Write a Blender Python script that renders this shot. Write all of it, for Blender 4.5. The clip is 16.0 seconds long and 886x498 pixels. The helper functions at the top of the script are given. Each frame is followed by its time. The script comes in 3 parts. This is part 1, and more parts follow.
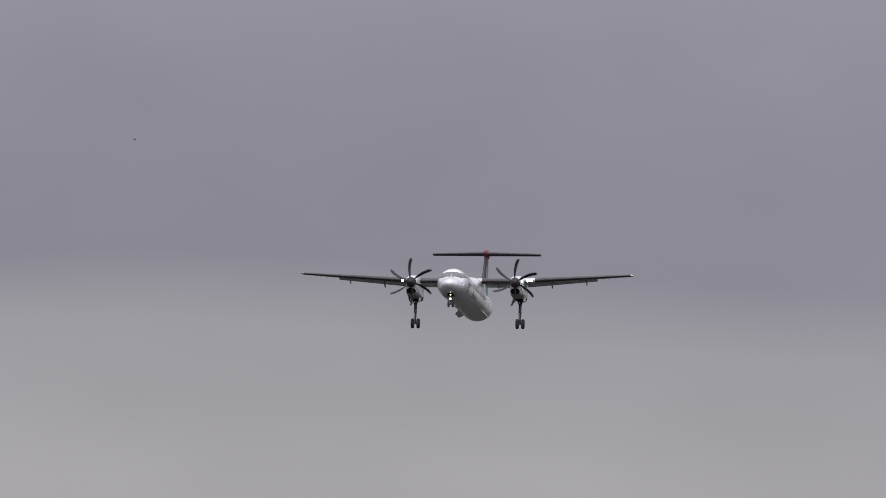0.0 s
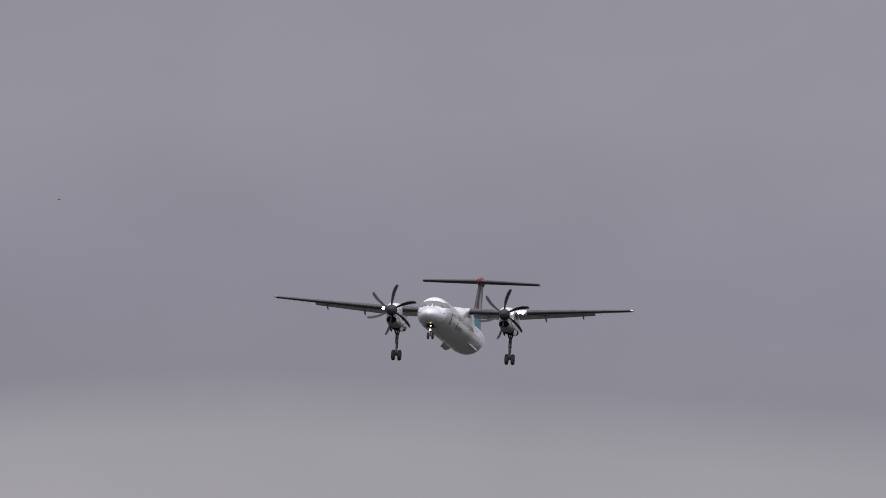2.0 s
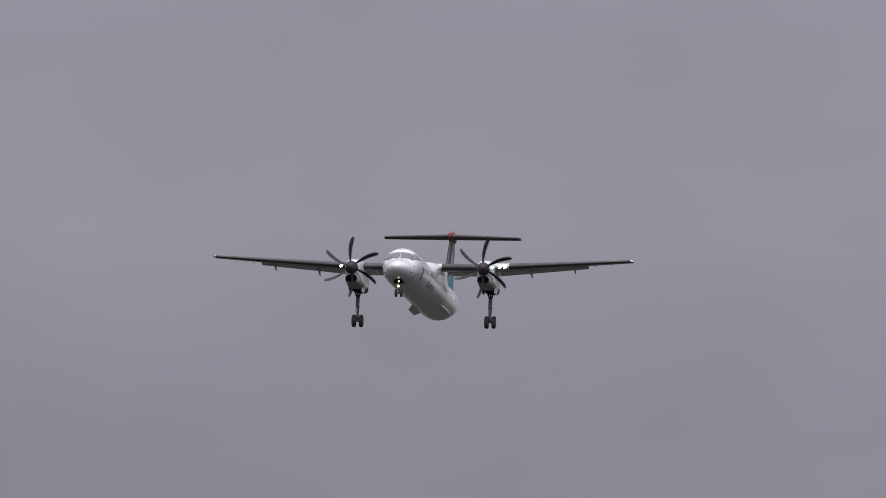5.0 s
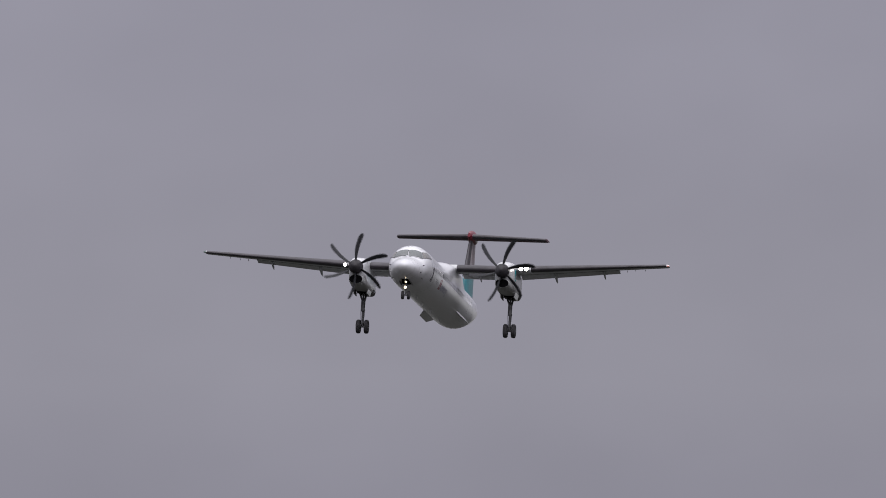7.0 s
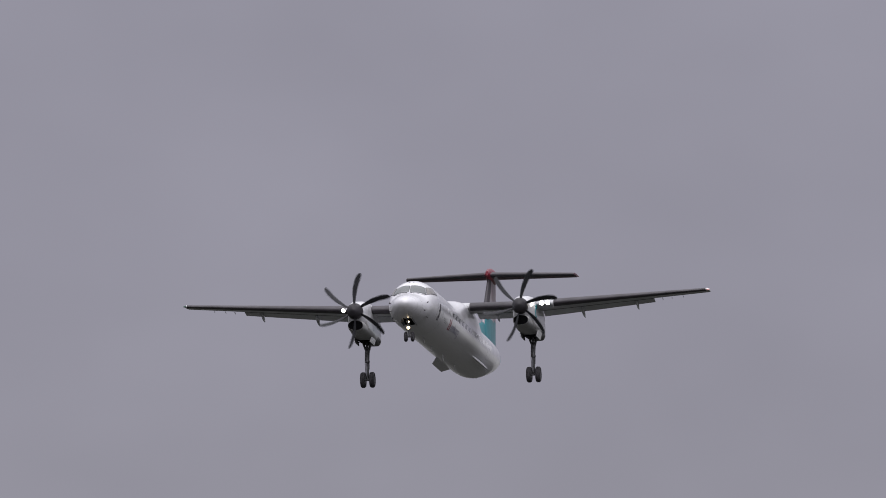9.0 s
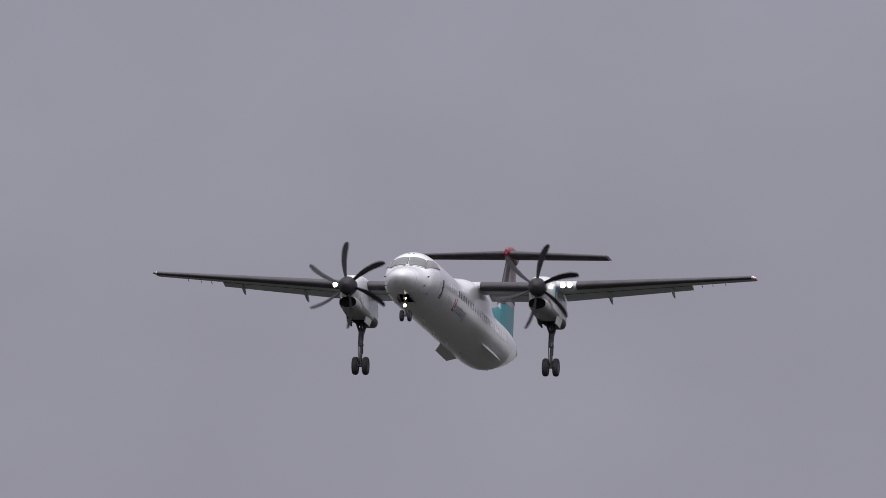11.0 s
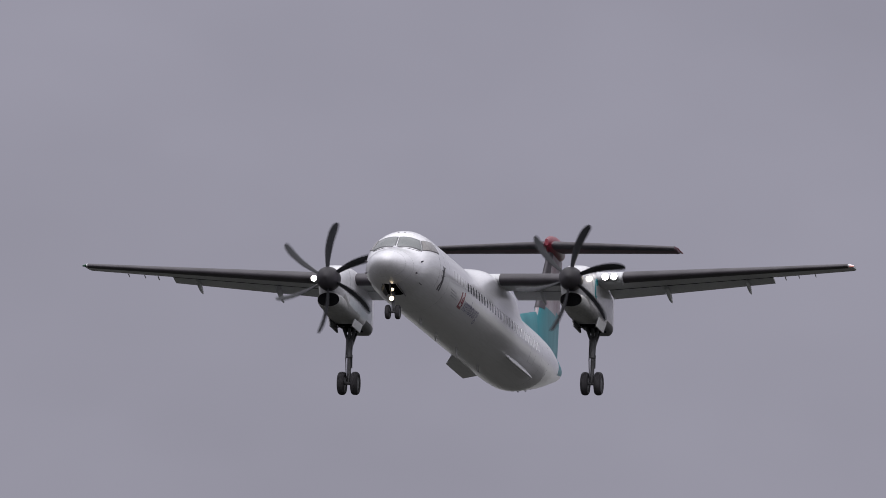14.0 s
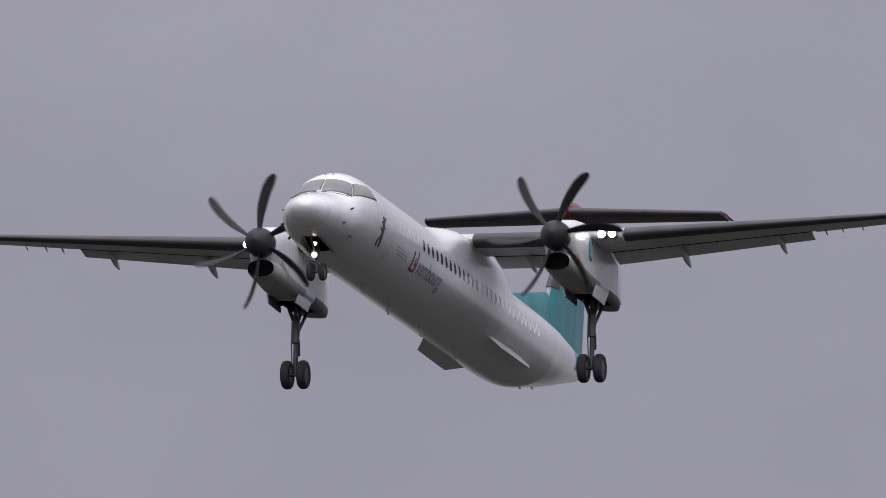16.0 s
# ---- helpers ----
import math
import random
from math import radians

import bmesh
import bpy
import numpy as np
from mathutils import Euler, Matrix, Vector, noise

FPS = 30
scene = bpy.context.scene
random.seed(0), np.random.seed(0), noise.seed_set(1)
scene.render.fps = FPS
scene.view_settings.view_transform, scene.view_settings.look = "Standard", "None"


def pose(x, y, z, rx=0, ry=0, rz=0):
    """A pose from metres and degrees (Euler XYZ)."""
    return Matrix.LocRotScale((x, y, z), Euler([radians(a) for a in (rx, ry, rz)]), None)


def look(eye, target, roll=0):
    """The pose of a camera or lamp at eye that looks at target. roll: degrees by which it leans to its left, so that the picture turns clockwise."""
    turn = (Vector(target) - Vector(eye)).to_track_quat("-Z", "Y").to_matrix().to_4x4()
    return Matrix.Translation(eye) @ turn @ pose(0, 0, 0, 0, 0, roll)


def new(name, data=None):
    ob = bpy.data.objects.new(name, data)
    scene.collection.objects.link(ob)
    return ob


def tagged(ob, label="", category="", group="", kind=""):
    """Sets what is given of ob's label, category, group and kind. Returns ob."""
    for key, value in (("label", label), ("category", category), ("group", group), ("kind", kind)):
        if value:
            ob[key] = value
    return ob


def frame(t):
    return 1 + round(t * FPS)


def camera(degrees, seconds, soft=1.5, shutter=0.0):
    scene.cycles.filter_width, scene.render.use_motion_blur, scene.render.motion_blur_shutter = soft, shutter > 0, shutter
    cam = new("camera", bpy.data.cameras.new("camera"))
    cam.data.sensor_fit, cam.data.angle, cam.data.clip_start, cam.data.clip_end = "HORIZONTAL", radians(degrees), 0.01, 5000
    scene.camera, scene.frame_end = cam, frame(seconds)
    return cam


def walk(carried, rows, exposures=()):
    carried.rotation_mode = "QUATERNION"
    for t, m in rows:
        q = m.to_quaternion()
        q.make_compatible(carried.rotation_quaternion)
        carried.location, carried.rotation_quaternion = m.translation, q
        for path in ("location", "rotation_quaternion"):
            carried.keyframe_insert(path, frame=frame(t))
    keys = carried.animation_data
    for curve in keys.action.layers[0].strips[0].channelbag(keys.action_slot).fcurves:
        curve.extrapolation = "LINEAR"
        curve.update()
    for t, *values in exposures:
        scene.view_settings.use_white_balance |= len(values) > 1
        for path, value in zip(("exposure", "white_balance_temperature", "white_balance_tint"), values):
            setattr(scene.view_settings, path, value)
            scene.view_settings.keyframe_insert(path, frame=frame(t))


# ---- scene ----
# The camera stands on the grass under the approach and turns with the aeroplane.
EYE = (0.0, 0.0, 1.7)
CAMERA_ROWS = [
    (0, 96.2474, -0.0000, 6.3854),
    (0.5, 96.3373, -0.0000, 6.4538),
    (1, 96.4048, -0.0000, 6.5097),
    (1.5, 96.4761, -0.0000, 6.5899),
    (2, 96.6195, -0.0000, 6.6707),
    (2.5, 96.7084, -0.0000, 6.7614),
    (3, 96.7497, -0.0000, 6.8972),
    (3.5, 96.7655, -0.0000, 6.9281),
    (5.8, 97.1881, -0.0000, 7.4855),
    (6, 97.2261, -0.0000, 7.5588),
    (6.5, 97.3138, -0.0000, 7.6402),
    (7, 97.4676, -0.0000, 7.7806),
    (7.5, 97.6480, -0.0000, 7.9877),
    (8, 97.8266, -0.0000, 8.1468),
    (8.5, 97.9910, -0.0000, 8.3228),
    (10.8, 98.7802, -0.0000, 9.2864),
    (11, 98.8433, -0.0000, 9.4113),
    (11.5, 99.0390, -0.0000, 9.7291),
    (12, 99.2579, -0.0000, 9.9856),
    (12.5, 99.5076, -0.0000, 10.3117),
    (13, 99.7887, -0.0000, 10.6656),
    (13.5, 100.1145, -0.0000, 10.9806),
    (14, 100.4760, -0.0000, 11.4560),
    (14.5, 100.8407, -0.0000, 11.9629),
    (15, 101.2054, -0.0000, 12.4168),
    (15.5, 101.6303, -0.0000, 12.9502),
    (16, 102.1047, -0.0000, 13.5137),
]
cam = camera(2.7640, 16.0, soft=0.9, shutter=0.07)
walk(cam, [(t, pose(*EYE, rx, ry, rz)) for t, rx, ry, rz in CAMERA_ROWS])

# ---- world and sun: a grey overcast, brighter overhead ----
SUN_ELEVATION, SUN_TURN = radians(42), radians(168)


def overcast():
    world = bpy.data.worlds.new("overcast_sky")
    scene.world = world
    world.use_nodes = True
    n, l = world.node_tree.nodes, world.node_tree.links
    n.clear()
    out = n.new("ShaderNodeOutputWorld")
    coord = n.new("ShaderNodeTexCoord")
    split = n.new("ShaderNodeSeparateXYZ")
    l.new(coord.outputs["Generated"], split.inputs[0])
    sky = n.new("ShaderNodeTexSky")
    sky.sky_type, sky.sun_disc = "NISHITA", False
    sky.sun_elevation, sky.sun_rotation = SUN_ELEVATION, SUN_TURN
    blue = n.new("ShaderNodeBackground")
    blue.inputs["Strength"].default_value = 0.05
    l.new(sky.outputs[0], blue.inputs["Color"])
    # height above the horizon, bent by broad noise so that the cloud layers wander
    stretch = n.new("ShaderNodeMapping")
    stretch.inputs["Scale"].default_value = (9, 9, 26)
    l.new(coord.outputs["Generated"], stretch.inputs[0])
    wide = n.new("ShaderNodeTexNoise")
    wide.inputs["Scale"].default_value = 1.0
    wide.inputs["Detail"].default_value = 2.0
    wide.inputs["Roughness"].default_value = 0.45
    l.new(stretch.outputs[0], wide.inputs["Vector"])
    bend = n.new("ShaderNodeMath")
    bend.operation = "MULTIPLY_ADD"
    bend.inputs[1].default_value = 0.013
    l.new(wide.outputs["Fac"], bend.inputs[0])
    l.new(split.outputs["Z"], bend.inputs[2])
    layers = n.new("ShaderNodeValToRGB")
    layers.color_ramp.interpolation = "EASE"
    stops = [(0.0, (0.28, 0.275, 0.29)), (0.08, (0.36, 0.355, 0.37)), (0.0995, (0.405, 0.392, 0.41)), (0.1085, (0.355, 0.344, 0.372)), (0.1145, (0.251, 0.243, 0.292)),
             (0.120, (0.270, 0.261, 0.313)), (0.130, (0.305, 0.295, 0.347)), (0.150, (0.305, 0.295, 0.355)), (0.20, (0.322, 0.312, 0.380)),
             (0.25, (0.350, 0.340, 0.408)), (0.45, (0.54, 0.535, 0.60)), (0.70, (1.0, 0.99, 1.07)), (1.0, (1.75, 1.74, 1.83))]
    ramp = layers.color_ramp.elements
    while len(ramp) < len(stops):
        ramp.new(0.5)
    for e, (p, c) in zip(ramp, stops):
        e.position, e.color = p, (*c, 1)
    l.new(bend.outputs[0], layers.inputs[0])
    # faint mottling inside the layers
    close = n.new("ShaderNodeMapping")
    close.inputs["Scale"].default_value = (42, 42, 70)
    l.new(coord.outputs["Generated"], close.inputs[0])
    mottle = n.new("ShaderNodeTexNoise")
    mottle.inputs["Scale"].default_value = 1.0
    mottle.inputs["Detail"].default_value = 3.0
    l.new(close.outputs[0], mottle.inputs["Vector"])
    span = n.new("ShaderNodeMapRange")
    span.inputs["From Min"].default_value, span.inputs["From Max"].default_value = 0.25, 0.75
    span.inputs["To Min"].default_value, span.inputs["To Max"].default_value = 0.905, 1.04
    l.new(mottle.outputs["Fac"], span.inputs["Value"])
    cloud = n.new("ShaderNodeBackground")
    l.new(layers.outputs[0], cloud.inputs["Color"])
    l.new(span.outputs[0], cloud.inputs["Strength"])
    both = n.new("ShaderNodeMixShader")
    both.inputs[0].default_value = 0.97
    l.new(blue.outputs[0], both.inputs[1])
    l.new(cloud.outputs[0], both.inputs[2])
    l.new(both.outputs[0], out.inputs["Surface"])


overcast()
sun = new("sun", bpy.data.lights.new("sun", "SUN"))
sun.data.energy, sun.data.angle, sun.data.color = 1.6, radians(75), (1.0, 0.965, 0.985)
SUN_FROM = Vector((math.sin(SUN_TURN) * math.cos(SUN_ELEVATION), math.cos(SUN_TURN) * math.cos(SUN_ELEVATION), math.sin(SUN_ELEVATION)))
sun.matrix_world = look(SUN_FROM * 100, (0, 0, 0))


# ---- materials ----
def material(name, color, rough=0.5, metal=0.0, dirt=0.15, grain=3.0, streak=(1, 1, 1), bump=0.0, coat=0.0, dark=None, spec=0.5, coat_ior=1.5):
    """A painted or raw surface with broad stains and fine grain, in the object's own metres."""
    m = bpy.data.materials.new(name)
    m.use_nodes = True
    n, l = m.node_tree.nodes, m.node_tree.links
    b = n["Principled BSDF"]
    coord = n.new("ShaderNodeTexCoord")
    place = n.new("ShaderNodeMapping")
    place.inputs["Scale"].default_value = streak
    l.new(coord.outputs["Object"], place.inputs[0])
    broad, fine = n.new("ShaderNodeTexNoise"), n.new("ShaderNodeTexNoise")
    broad.inputs["Scale"].default_value, broad.inputs["Detail"].default_value = grain * 0.35, 5
    fine.inputs["Scale"].default_value, fine.inputs["Detail"].default_value = grain * 6, 4
    for t in (broad, fine):
        l.new(place.outputs[0], t.inputs["Vector"])
    add = n.new("ShaderNodeMix")
    add.data_type = "FLOAT"
    add.inputs[0].default_value = 0.35
    l.new(broad.outputs["Fac"], add.inputs[2])
    l.new(fine.outputs["Fac"], add.inputs[3])
    ramp = n.new("ShaderNodeValToRGB")
    d = dark or tuple(c * (1 - dirt) for c in color)
    ramp.color_ramp.elements[0].position, ramp.color_ramp.elements[0].color = 0.36, (*d, 1)
    ramp.color_ramp.elements[1].position, ramp.color_ramp.elements[1].color = 0.60, (*color, 1)
    l.new(add.outputs[0], ramp.inputs[0])
    l.new(ramp.outputs[0], b.inputs["Base Color"])
    r = n.new("ShaderNodeMapRange")
    r.inputs["To Min"].default_value, r.inputs["To Max"].default_value = min(1, rough + 0.12), max(0.03, rough - 0.06)
    l.new(broad.outputs["Fac"], r.inputs["Value"])
    l.new(r.outputs[0], b.inputs["Roughness"])
    b.inputs["Metallic"].default_value = metal
    b.inputs["Specular IOR Level"].default_value = spec
    b.inputs["Coat Weight"].default_value = coat
    b.inputs["Coat Roughness"].default_value = 0.20
    b.inputs["Coat IOR"].default_value = coat_ior
    if bump:
        relief = n.new("ShaderNodeBump")
        relief.inputs["Strength"].default_value, relief.inputs["Distance"].default_value = bump, 0.01
        l.new(fine.outputs["Fac"], relief.inputs["Height"])
        l.new(relief.outputs[0], b.inputs["Normal"])
    return m


def glowing(name, color, strength):
    m = bpy.data.materials.new(name)
    m.use_nodes = True
    b = m.node_tree.nodes["Principled BSDF"]
    b.inputs["Base Color"].default_value = (0.9, 0.9, 0.9, 1)
    b.inputs["Emission Color"].default_value = (*color, 1)
    b.inputs["Emission Strength"].default_value = strength
    return m


WHITE = material("white_paint", (0.80, 0.795, 0.84), 0.30, dirt=0.20, grain=3.0, streak=(1, 0.06, 1), coat=1.0, coat_ior=1.9)
NACELLE_WHITE = material("nacelle_paint", (0.74, 0.74, 0.77), 0.35, dirt=0.25, grain=2.2, streak=(1, 0.3, 1), coat=0.7)
DARK_GREY = material("dark_grey_paint", (0.20, 0.20, 0.21), 0.55, dirt=0.45, grain=2.5, streak=(1, 0.3, 1))
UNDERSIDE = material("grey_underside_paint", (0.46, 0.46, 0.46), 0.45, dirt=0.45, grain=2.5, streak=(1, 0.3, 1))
WING_GREY = material("wing_paint", (0.62, 0.63, 0.65), 0.45, dirt=0.2, grain=1.8, streak=(1, 0.4, 1))
FLAP_GREY = material("flap_paint", (0.70, 0.71, 0.73), 0.45, dirt=0.2, grain=2.0)
BOOT = material("rubber_boot", (0.066, 0.060, 0.070), 0.55, dirt=0.3, grain=4, bump=0.1)
TAIL_DARK = material("stabiliser_paint", (0.12, 0.060, 0.080), 0.5, dirt=0.3, grain=3)
RED = material("red_paint", (0.21, 0.010, 0.030), 0.35, dirt=0.2, grain=2.5, coat=0.3)
TEAL = material("teal_paint", (0.006, 0.23, 0.27), 0.4, dirt=0.22, grain=1.4, streak=(1, 2.5, 0.3), coat=0.1)
PALE_TEAL = material("pale_teal_paint", (0.04, 0.29, 0.34), 0.4, dirt=0.25, grain=1.4, streak=(1, 3.0, 0.3), coat=0.1)
FIN_PAINT = material("fin_paint", (0.44, 0.40, 0.43), 0.4, dark=(0.22, 0.115, 0.14), grain=2.2, streak=(1, 1.2, 0.4))
BLADE = material("propeller_blade", (0.032, 0.033, 0.038), 0.55, dirt=0.35, grain=4, spec=0.2)
SPINNER = material("spinner_paint", (0.038, 0.035, 0.041), 0.5, dirt=0.3, grain=4, spec=0.35)
# flat black that paints shade into bays, slots and openings
SHADE_BLACK = material("painted_shade_black", (0.008, 0.008, 0.009), 0.9, dirt=0.3, spec=0.0)
TYRE = material("tyre_rubber", (0.038, 0.036, 0.042), 0.75, dirt=0.3, grain=8, bump=0.2)
RIM = material("wheel_metal", (0.13, 0.13, 0.14), 0.5, metal=0.4, dirt=0.3, grain=8)
STRUT = material("strut_metal", (0.11, 0.11, 0.12), 0.45, metal=0.3, dirt=0.4, grain=8)
GLASS = material("window_glass", (0.035, 0.045, 0.05), 0.06, dirt=0.3, grain=3, coat=1.0, spec=0.8)
SIDE_GLASS = material("side_window_glass", (0.15, 0.135, 0.125), 0.08, dirt=0.3, grain=3, coat=1.0, spec=0.8)
CABIN_GLASS = material("cabin_window_glass", (0.03, 0.033, 0.04), 0.06, dirt=0.3, grain=3, coat=0.6)
# near-white colour stands in for pale sky reflected in the panes
SKY_PANE = material("sky_reflection_pane", (0.82, 0.82, 0.85), 0.15, dirt=0.12, grain=4, coat=1.0)
SEAL = material("panel_seal", (0.16, 0.16, 0.17), 0.6, dirt=0.3)
SEAL_LIGHT = material("faint_grey_lettering", (0.42, 0.42, 0.45), 0.5, dirt=0.2)
SLATE = material("slate_lettering", (0.17, 0.165, 0.26), 0.4, dirt=0.2)
INK = material("dark_lettering", (0.055, 0.048, 0.060), 0.4, dirt=0.2)
METAL = material("bare_metal", (0.55, 0.55, 0.56), 0.3, metal=0.9, dirt=0.25, grain=6)
LANDING = glowing("landing_light_glow", (1.0, 0.93, 0.84), 18)
SMALL_LANDING = glowing("small_landing_light_glow", (1.0, 0.92, 0.80), 6)
TAXI = glowing("taxi_light_glow", (1.0, 0.80, 0.50), 4.5)
PORT_LIGHT = glowing("port_light_glow", (1.0, 0.12, 0.05), 0.3)
STARBOARD_LENS = material("green_lens", (0.01, 0.08, 0.04), 0.2, dirt=0.2)
BIRD = material("dark_plumage", (0.03, 0.028, 0.026), 0.8, dirt=0.3, grain=30)
GRASS = material("dull_grass", (0.043, 0.043, 0.040), 0.9, dark=(0.030, 0.031, 0.028), grain=0.05, bump=0.3, spec=0.0)


# ---- mesh helpers ----
def part(name, bm, mat, parent, label="", smooth=True):
    """Link a bmesh as one mesh object under a thing or a part."""
    bmesh.ops.recalc_face_normals(bm, faces=bm.faces)
    me = bpy.data.meshes.new(name)
    bm.to_mesh(me)
    bm.free()
    me.materials.append(mat)
    if smooth:
        for p in me.polygons:
            p.use_smooth = True
        me.set_sharp_from_angle(angle=radians(38))
    ob = new(name, me)
    ob.parent = parent
    return tagged(ob, label)


def shell(rings, bm=None, closed=True, caps=True):
    """A skin over rings of points."""
    bm = bm or bmesh.new()
    rows = [[bm.verts.new(p) for p in r] for r in rings]
    k = len(rings[0])
    for a, b in zip(rows, rows[1:]):
        for i in range(k if closed else k - 1):
            j = (i + 1) % k
            bm.faces.new((a[i], a[j], b[j], b[i]))
    if caps and closed:
        bm.faces.new(rows[0])
        bm.faces.new(rows[-1][::-1])
    return bm


def tube(bm, a, b, ra, rb=None, k=14):
    a, b = Vector(a), Vector(b)
    rb = ra if rb is None else rb
    q = (b - a).to_track_quat("Z", "Y")
    ring = [(math.cos(2 * math.pi * i / k), math.sin(2 * math.pi * i / k)) for i in range(k)]
    return shell([[p + q @ Vector((c * r, s * r, 0)) for c, s in ring] for p, r in ((a, ra), (b, rb))], bm)


def turned(bm, profile, m, k=24):
    """Spin (along, radius) pairs round the axis z of m."""
    ring = [(math.cos(2 * math.pi * i / k), math.sin(2 * math.pi * i / k)) for i in range(k)]
    return shell([[m @ Vector((c * r, s * r, z)) for c, s in ring] for z, r in profile], bm)


def slab(bm, corners, thick):
    """A plate on a polygon of corners, with thickness along its normal."""
    c = [Vector(p) for p in corners]
    nrm = (c[1] - c[0]).cross(c[2] - c[0]).normalized() * thick / 2
    return shell([[p - nrm for p in c], [p + nrm for p in c]], bm)


def hermite(xs, ys, x):
    """A smooth curve through points that does not overshoot much."""
    xs, ys = np.asarray(xs, float), np.asarray(ys, float)
    g = np.diff(ys) / np.diff(xs)
    t = np.empty_like(ys)
    t[0], t[-1] = g[0], g[-1]
    for i in range(1, len(xs) - 1):
        t[i] = 0 if g[i - 1] * g[i] <= 0 else 2 * g[i - 1] * g[i] / (g[i - 1] + g[i])
    i = int(np.clip(np.searchsorted(xs, x) - 1, 0, len(xs) - 2))
    h = xs[i + 1] - xs[i]
    u = (x - xs[i]) / h
    return float((1 + 2 * u) * (1 - u) ** 2 * ys[i] + u * (1 - u) ** 2 * h * t[i] + u * u * (3 - 2 * u) * ys[i + 1] + u * u * (u - 1) * h * t[i + 1])


# ---- the aeroplane: x to its right wing, y forward, z up; s is metres behind the nose ----
MID = 14.0
# s, top, bottom, half width
HULL = [(0.0, -0.55, -0.56, 0.01), (0.06, -0.40, -0.73, 0.235), (0.3, -0.25, -0.93, 0.47), (0.7, -0.09, -1.11, 0.70),
        (1.15, 0.02, -1.25, 0.86), (1.6, 0.11, -1.345, 0.98), (1.95, 0.21, -1.40, 1.06), (2.5, 0.65, -1.46, 1.16), (2.95, 0.92, -1.51, 1.24),
        (3.6, 1.06, -1.56, 1.325), (4.5, 1.08, -1.585, 1.345), (21.5, 0.95, -1.60, 1.345), (23.5, 0.92, -1.55, 1.335),
        (25.5, 0.87, -1.24, 1.225), (27.5, 0.80, -0.86, 0.98), (29.5, 0.75, -0.42, 0.68), (31.2, 0.70, -0.05, 0.40), (32.3, 0.62, 0.24, 0.12)]
HULL_U = [math.sqrt(r[0]) for r in HULL]


def hull(s, a, out=0.0):
    """The point of the fuselage skin s metres behind the nose, a degrees round from the top towards the left side."""
    u = math.sqrt(max(s, 0))
    top, low, wide = (hermite(HULL_U, [r[i] for r in HULL], u) for i in (1, 2, 3))
    a = radians(a)
    return Vector((-(wide + out) * math.sin(a), MID - s, (top + low) / 2 + ((top - low) / 2 + out) * math.cos(a)))


def hull_patch(corners, out=0.006, k=8, bm=None, straight=False):
    """A panel on the skin between four corners (s, degrees), bent to it and with edges turned in. straight: its sides run straight in space."""
    bm = bm or bmesh.new()
    (s0, a0), (s1, a1), (s2, a2), (s3, a3) = corners
    p0, p1, p2, p3 = (hull(*c) for c in corners)
    grid = []
    for i in range(k + 1):
        row = []
        for j in range(k + 1):
            u, v = (0 if n == 0 else 1 if n == k else 0.02 + 0.96 * (n - 1) / (k - 2) for n in (i, j))
            s = (s0 * (1 - u) + s1 * u) * (1 - v) + (s3 * (1 - u) + s2 * u) * v
            a = (a0 * (1 - u) + a1 * u) * (1 - v) + (a3 * (1 - u) + a2 * u) * v
            if straight:
                p = (p0 * (1 - u) + p1 * u) * (1 - v) + (p3 * (1 - u) + p2 * u) * v
                s = MID - p.y
                top, low, wide = hull(s, 0).z, hull(s, 180).z, abs(hull(s, 90).x)
                a = math.degrees(math.atan2(-p.x / wide, (p.z - (top + low) / 2) / ((top - low) / 2)))
            edge = i in (0, k) or j in (0, k)
            row.append(bm.verts.new(hull(s, a, -0.01 if edge else out)))
        grid.append(row)
    for i in range(k):
        for j in range(k):
            bm.faces.new((grid[i][j], grid[i + 1][j], grid[i + 1][j + 1], grid[i][j + 1]))
    return bm


def seam(points, width, bm=None, out=0.004):
    """A thin raised seal along a line of (s, degrees) on the skin."""
    bm = bm or bmesh.new()
    for (s0, a0), (s1, a1) in zip(points, points[1:]):
        p, q = hull(s0, a0, out), hull(s1, a1, out)
        tube(bm, p, q, width / 2, k=5)
    return bm


def foil(x, lead, chord, z, thick, a=0.0, b=1.0, camber=0.02, tilt=0.0, k=14):
    """One rib: an aerofoil at span x, from a to b of its chord, lead in metres behind the nose."""
    def at(c, side):
        t = 5 * thick * (0.2969 * math.sqrt(c) - 0.126 * c - 0.3516 * c * c + 0.2843 * c ** 3 - 0.1036 * c ** 4) + 0.0015
        return c * chord, (camber * 4 * c * (1 - c) + side * t) * chord
    cs = [a + (b - a) * (1 - math.cos(math.pi * i / k)) / 2 for i in range(k + 1)]
    pts = [at(c, 1) for c in reversed(cs)] + [at(c, -1) for c in cs[(1 if a == 0 else 0):]]
    w = radians(tilt)
    o = a * chord
    return [Vector((x, MID - (lead + o + (p - o) * math.cos(w) + q * math.sin(w)), z - (p - o) * math.sin(w) + q * math.cos(w))) for p, q in pts]


def wing_at(x):
    """Lead, chord, height and thickness of the wing at a span."""
    o = abs(x)
    f = max(0, o - 5.2) / 9.0
    return 13.75 + 0.92 * f, 3.02 - 1.62 * f, 1.01 + 0.066 * max(0, o - 4.5), 0.16 - 0.035 * f


